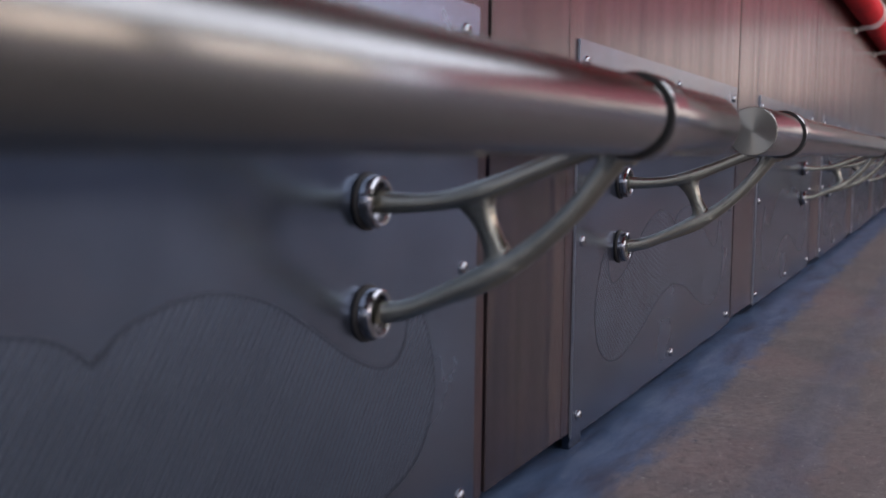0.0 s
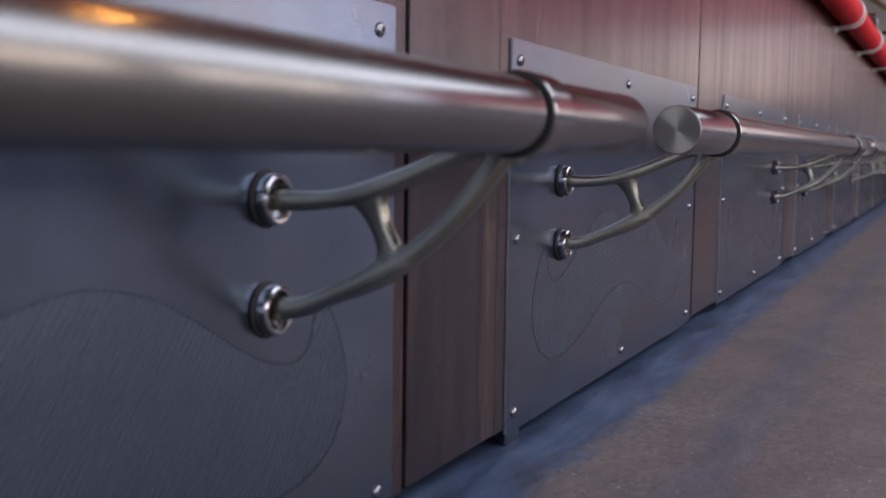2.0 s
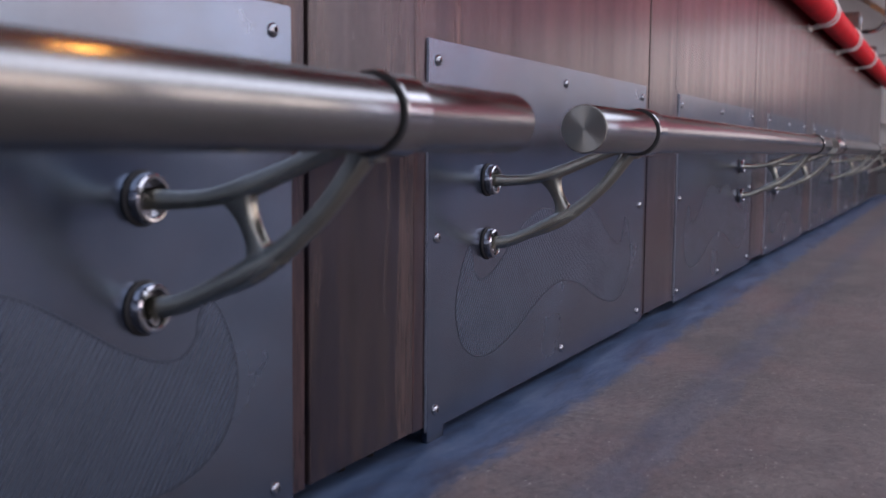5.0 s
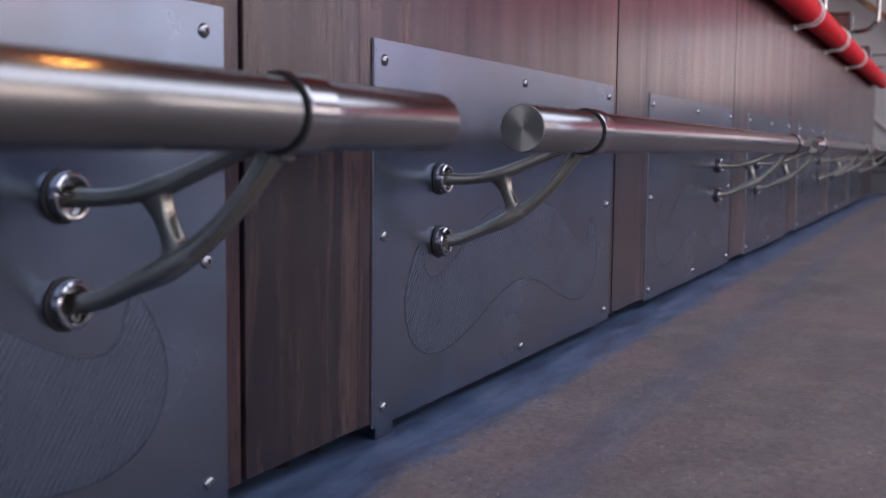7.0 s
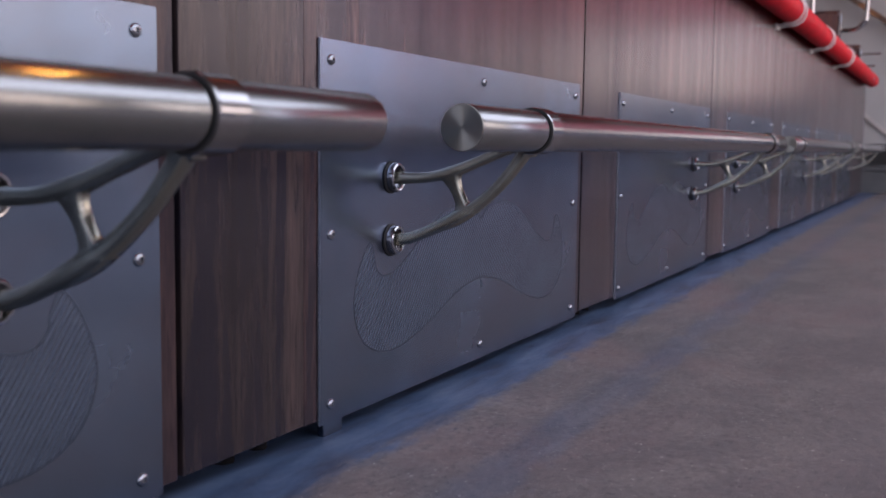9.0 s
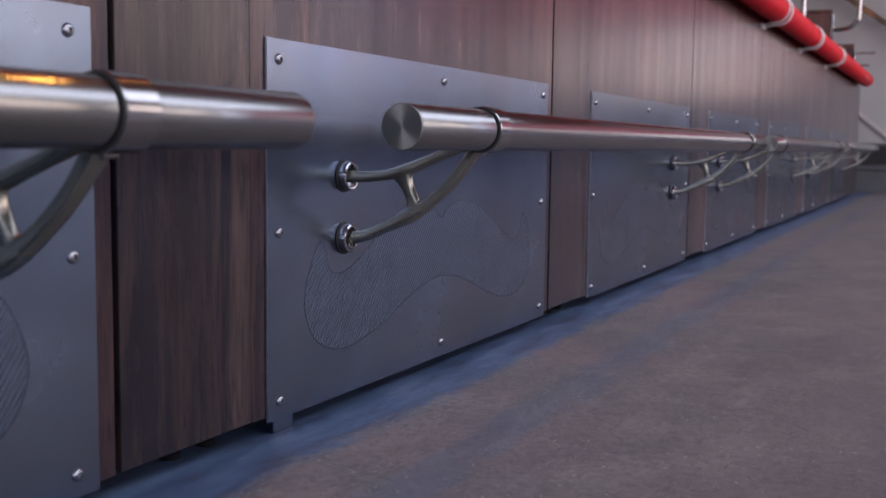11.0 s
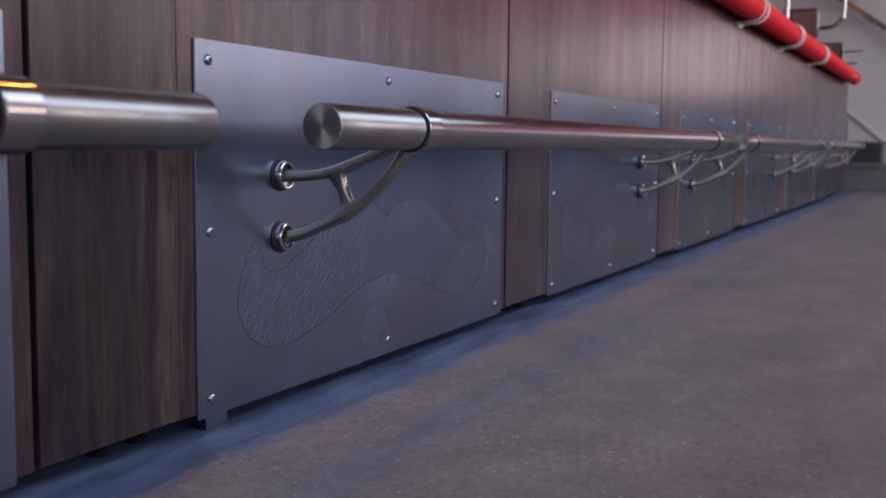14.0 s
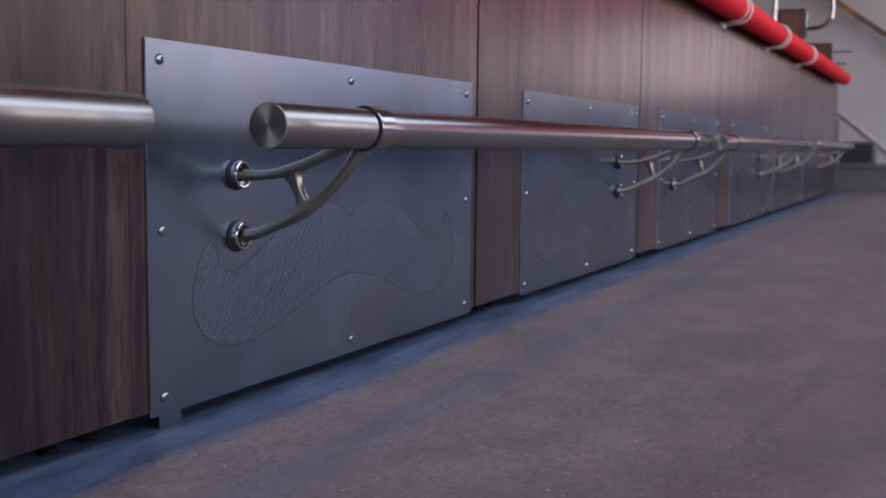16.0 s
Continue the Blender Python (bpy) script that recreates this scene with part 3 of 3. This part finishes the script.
def boss_mesh():
    """The round foot of an arm on the plate: a rolled rim round a shallow recess."""
    bm = B()
    lathe(bm, [(0.0178, 0), (0.0185, -0.0015), (0.0185, -0.0085), (0.0178, -0.0112), (0.0163, -0.0124), (0.0146, -0.0122), (0.0134, -0.0108), (0.0130, -0.0085), (0.0126, -0.0050), (0, -0.0050)], "Y", n=32)
    return mesh_of("boss", bm, CHROME, 35)


def foot_rail():
    rail = thing("foot_rail", "brushed steel foot rail with closed ends on two cast brackets", "foot rail", (0, 0, 0), "foot rails along the bar")
    tb = B()
    n = 64
    lathe(tb, [(RAIL_R - 0.002, RAIL_X0 + 0.003), (RAIL_R - 0.0003, RAIL_X0 + 0.0008), (RAIL_R, RAIL_X0 + 0.002)] + [(RAIL_R, RAIL_X0 + 0.002 + (RAIL_X1 - RAIL_X0 - 0.004) * k / 8) for k in range(1, 9)] +
          [(RAIL_R - 0.0003, RAIL_X1 - 0.0008), (RAIL_R - 0.002, RAIL_X1 - 0.003)], "X", (0, RAIL_Y, RAIL_Z), n)
    part("tube", tb, TUBE_STEEL, rail)
    for x, s in ((RAIL_X0, 1), (RAIL_X1, -1)):
        cp = B()
        lathe(cp, [(0, 0.0), (0.008, 0.0), (0.017, 0.0), (RAIL_R - 0.0012, 0.0), (RAIL_R - 0.0005, 0.0006)], "X", (0, 0, 0), 64)
        ob = part("end_cap", cp, CAP_STEEL, rail, "turned steel end cap", at=(x, RAIL_Y, RAIL_Z))
        if s < 0:
            ob.rotation_euler = (0, 0, math.pi)
    me, boss = bracket_mesh(), boss_mesh()
    for x in BR:
        br = part("bracket", me, None, rail, "cast satin-steel bracket with two curved arms", at=(x, 0, 0))
        mod = br.modifiers.new("blend", "REMESH")
        mod.mode, mod.voxel_size, mod.use_smooth_shade = "VOXEL", 0.0011, True
        sm = br.modifiers.new("soften", "SMOOTH")
        sm.iterations, sm.factor = 7, 0.5
        col = B()
        r0, r1 = RAIL_R + 0.0002, RAIL_R + 0.0034
        lathe(col, [(r0, -0.0165), (r1 - 0.001, -0.0165), (r1, -0.0155), (r1, 0.0155), (r1 - 0.001, 0.0165), (r0, 0.0165)], "X", (LEAN, RAIL_Y, RAIL_Z), 64, True)
        part("collar", col, SATIN, br, "satin steel collar round the tube")
        gk = B()
        lathe(gk, [(RAIL_R + 0.0001, -0.0185), (RAIL_R + 0.0024, -0.0185), (RAIL_R + 0.0024, -0.0168), (RAIL_R + 0.0001, -0.0168)], "X", (LEAN, RAIL_Y, RAIL_Z), 48, True)
        part("gasket", gk, RUBBER, br, "black gasket ring")
        for z, bx, bz in ((0.302, -0.0062, -0.0005), (0.223, 0.0008, -0.0082)):
            part("boss", boss, None, br, "polished round wall boss", at=(0, 0, z))
            # gasket, its rim widened to paint the dark shadow smudge round the boss
            part("boss_gasket", lathe(B(), [(0, -0.0003), (0.0203, -0.0003), (0.0206, -0.0014), (0.0198, -0.0024), (0.0180, -0.0026)], "Y", n=32), RUBBER, br, at=(0, 0, z))
            part("bolt", lathe(B(), [(0, -0.0066), (0.0021, -0.0066), (0.0024, -0.0100), (0.0040, -0.0100), (0.0046, -0.0090), (0.0046, -0.0048)], "Y", n=18), CHROME, br, "small chrome socket bolt", at=(bx, 0, z + bz))
    return rail


first_rail = foot_rail()
for k in (-1, 1, 2):
    copy_thing(first_rail, pose(k * 2 * P, 0, 0))

# ---- red bumper roll along the bar's upper edge ----
ROLL_Y, ROLL_Z, ROLL_R = -0.049, 0.872, 0.049
roll = thing("bumper_roll", "long red vinyl bumper roll along the bar's upper edge", "bumper", (0, 0, 0))
x = -3.4
stations = [(0, x), (ROLL_R * 0.7, x + 0.004), (ROLL_R * 0.96, x + 0.02), (ROLL_R, x + 0.045)]
HOOKS = [3.25 + 1.05 * k for k in range(-6, 3)]
for hx in HOOKS:
    stations += [(ROLL_R, hx - 0.17), (ROLL_R * 0.96, hx - 0.10), (ROLL_R * 0.88, hx - 0.078), (ROLL_R * 0.80, hx - 0.070), (ROLL_R * 0.80, hx - 0.012), (ROLL_R * 0.93, hx + 0.004), (ROLL_R * 0.99, hx + 0.05), (ROLL_R * 1.02, hx + 0.20)]
stations += [(ROLL_R, 7.54), (ROLL_R * 0.95, 7.575), (ROLL_R * 0.7, 7.592), (0, 7.60)]
part("roll", lathe(B(), stations, "X", (0, ROLL_Y, ROLL_Z), 40), RED, roll)
part("snap_button", lathe(B(), [(0, -0.007), (0.009, -0.005), (0.012, 0)], "Y", (7.05, ROLL_Y - ROLL_R * 0.95, ROLL_Z - 0.02), 14), CHROME, roll)
hook = None
for hx in HOOKS:
    if hook:
        copy_thing(hook, pose(hx, 0, 0))
        continue
    hook = thing("roll_hook", "white coated metal hook holding the red roll", "hook", (hx, 0, 0), "hooks holding the red roll")
    r = ROLL_R * 1.08
    for dx, w in ((0.0, 0.0052), (-0.075, 0.0042)):
        arc = [(dx * 0.7, -0.002, ROLL_Z - r - 0.006), (dx * 0.85, -0.014, ROLL_Z - r - 0.004), (dx, -0.03, ROLL_Z - r)]
        arc += [(dx, ROLL_Y + r * math.sin(radians(a)), ROLL_Z - r * math.cos(radians(a))) for a in range(-15, -170, -12)]
        part("wire", sweep(B(), arc, (w, w * 0.8), 10), WHITE, hook)
    part("mounting_plate", box(B(), -0.07, 0.012, -0.004, 0.002, ROLL_Z - r - 0.016, ROLL_Z - r + 0.002, 0.001), WHITE, hook)

# ---- posts on the bar with chrome tubes ----
def bar_post(px, top):
    post = thing("bar_post", "short reddish wooden post with a cap on the bar", "post", (px, 0, 0), "posts on the bar")
    part("shaft", box(B(), 0, 0.10, 0.058, 0.25, BAR_H + 0.032, top, 0.002), WOOD_POST, post)
    part("cap", box(B(), -0.008, 0.108, 0.05, 0.258, top + 0.001, top + 0.018, 0.003), WOOD_POST, post)
    part("edge_strip", box(B(), -0.006, 0.02, 0.038, 0.0575, top - 0.16, top - 0.015, 0.003), CHROME, post, "chrome strip on the post's edge")
    return post


near_post = bar_post(6.0, 1.195)
part("tube", sweep(B(), smooth_path([(0.01, 0.0375, 1.09), (0.01, -0.01, 1.09), (0.01, -0.055, 1.10), (0.01, -0.092, 1.135), (0.01, -0.105, 1.19), (0.01, -0.105, 1.7)], 6), (0.013, 0.013), 14), CHROME, near_post, "bent chrome tube")
far_post = bar_post(7.56, 1.128)
part("peg", sweep(B(), [(0.01, 0.0375, 1.075), (0.01, -0.10, 1.075)], (0.006, 0.006), 10), CHROME, far_post, "short chrome peg")
part("peg", sweep(B(), [(0.01, 0.0375, 0.985), (0.01, -0.06, 0.985)], (0.006, 0.006), 10), CHROME, far_post, "short chrome peg")
upright = thing("chrome_upright", "slim upright chrome tube standing on the bar", "tube", (5.30, 0.13, BAR_H + 0.032))
part("tube", lathe(B(), [(0.014, 0), (0.014, 0.7)], n=16), CHROME, upright)
part("flange", lathe(B(), [(0.014, 0.008), (0.028, 0.006), (0.030, 0)], n=20), CHROME, upright)

# ---- far end: platform, crates and the stair rail on the grey wall ----
pf = thing("platform", "low charcoal platform against the grey wall", "platform", (8.42, 0, 0))
part("riser", box(B(), 0, 0.03, -2.2, 2.4, 0, 0.185, 0.003), CHARCOAL, pf)
part("deck", box(B(), -0.015, ROOM_E - 8.43, -2.2, 2.4, 0.186, 0.215, 0.004), CHARCOAL, pf)
cr = thing("speaker_box", "dark grey box standing on the platform", "box", (8.7, -0.075, 0.2155))
part("body", box(B(), 0, 0.3, -0.14, 0.14, 0, 0.195, 0.006), CHARCOAL, cr)
part("grille", box(B(), -0.008, -0.001, -0.12, 0.12, 0.02, 0.175, 0.003), RUBBER, cr)
stand = thing("stand_post", "slim dark post beside the end of the bar", "post", (8.75, 0.12, 0.2155))
part("shaft", box(B(), 0, 0.05, -0.03, 0.03, 0, 0.39, 0.004), CHARCOAL, stand)


def slope_beam(y0, z0, y1, z1, depth, height):
    bm = B()
    v = []
    for y, z in ((y0, z0), (y1, z1)):
        for x, dz in ((0, -height / 2), (0, height / 2), (depth, height / 2), (depth, -height / 2)):
            v.append(bm.verts.new((x, y, z + dz)))
    for q in ((0, 1, 2, 3), (7, 6, 5, 4), (0, 4, 5, 1), (1, 5, 6, 2), (2, 6, 7, 3), (3, 7, 4, 0)):
        bm.faces.new([v[i] for i in q])
    bmesh.ops.bevel(bm, geom=bm.edges[:], offset=0.004, segments=1, affect="EDGES")
    return bm


sr = thing("stair_handrail", "sloping brown wooden handrail on the grey wall", "handrail", (9.46, 0, 0))
part("rail", slope_beam(1.2, 2.40, -1.6, 0.38, 0.05, 0.06), OAK, sr)
for y in (0.9, 0.0, -0.9):
    part("wall_bracket", box(B(), 0.05, ROOM_E - 9.46, y - 0.012, y + 0.012, 1.534 + 0.7214 * y - 0.02, 1.534 + 0.7214 * y + 0.005, 0.002), CHROME, sr)
st = tagged(part("stair_trim", slope_beam(1.6, 1.88, -0.7, -0.02, 0.028, 0.045), TRIM, None, "sloping pale trim along the grey wall", 0, (ROOM_E - 0.03, 0, 0)), "", "trim", "", "structure")

# ---- the bar's walnut panels ----
wide = mesh_of("panel", box(B(), -0.4735, 0.4722, 0, 0.018, 0, BAR_H - PANEL_Z - 0.002, 0.0008), WOOD, 0)
slim = mesh_of("panel", box(B(), -0.0985, 0.1055, 0, 0.018, 0, BAR_H - PANEL_Z - 0.002, 0.0008), WOOD_SLIM, 0)
for k in range(-3, 7):
    if k < 6:
        part("panel", wide, None, bar, at=(0.447 + k * P, PANEL_Y, PANEL_Z))
    part("panel", slim, None, bar, at=(-0.1325 + k * P, PANEL_Y, PANEL_Z + 0.001))
part("panel", box(B(), 6.925, BAR_X1, PANEL_Y, PANEL_Y + 0.018, PANEL_Z, BAR_H - 0.002, 0.0012), WOOD, bar)
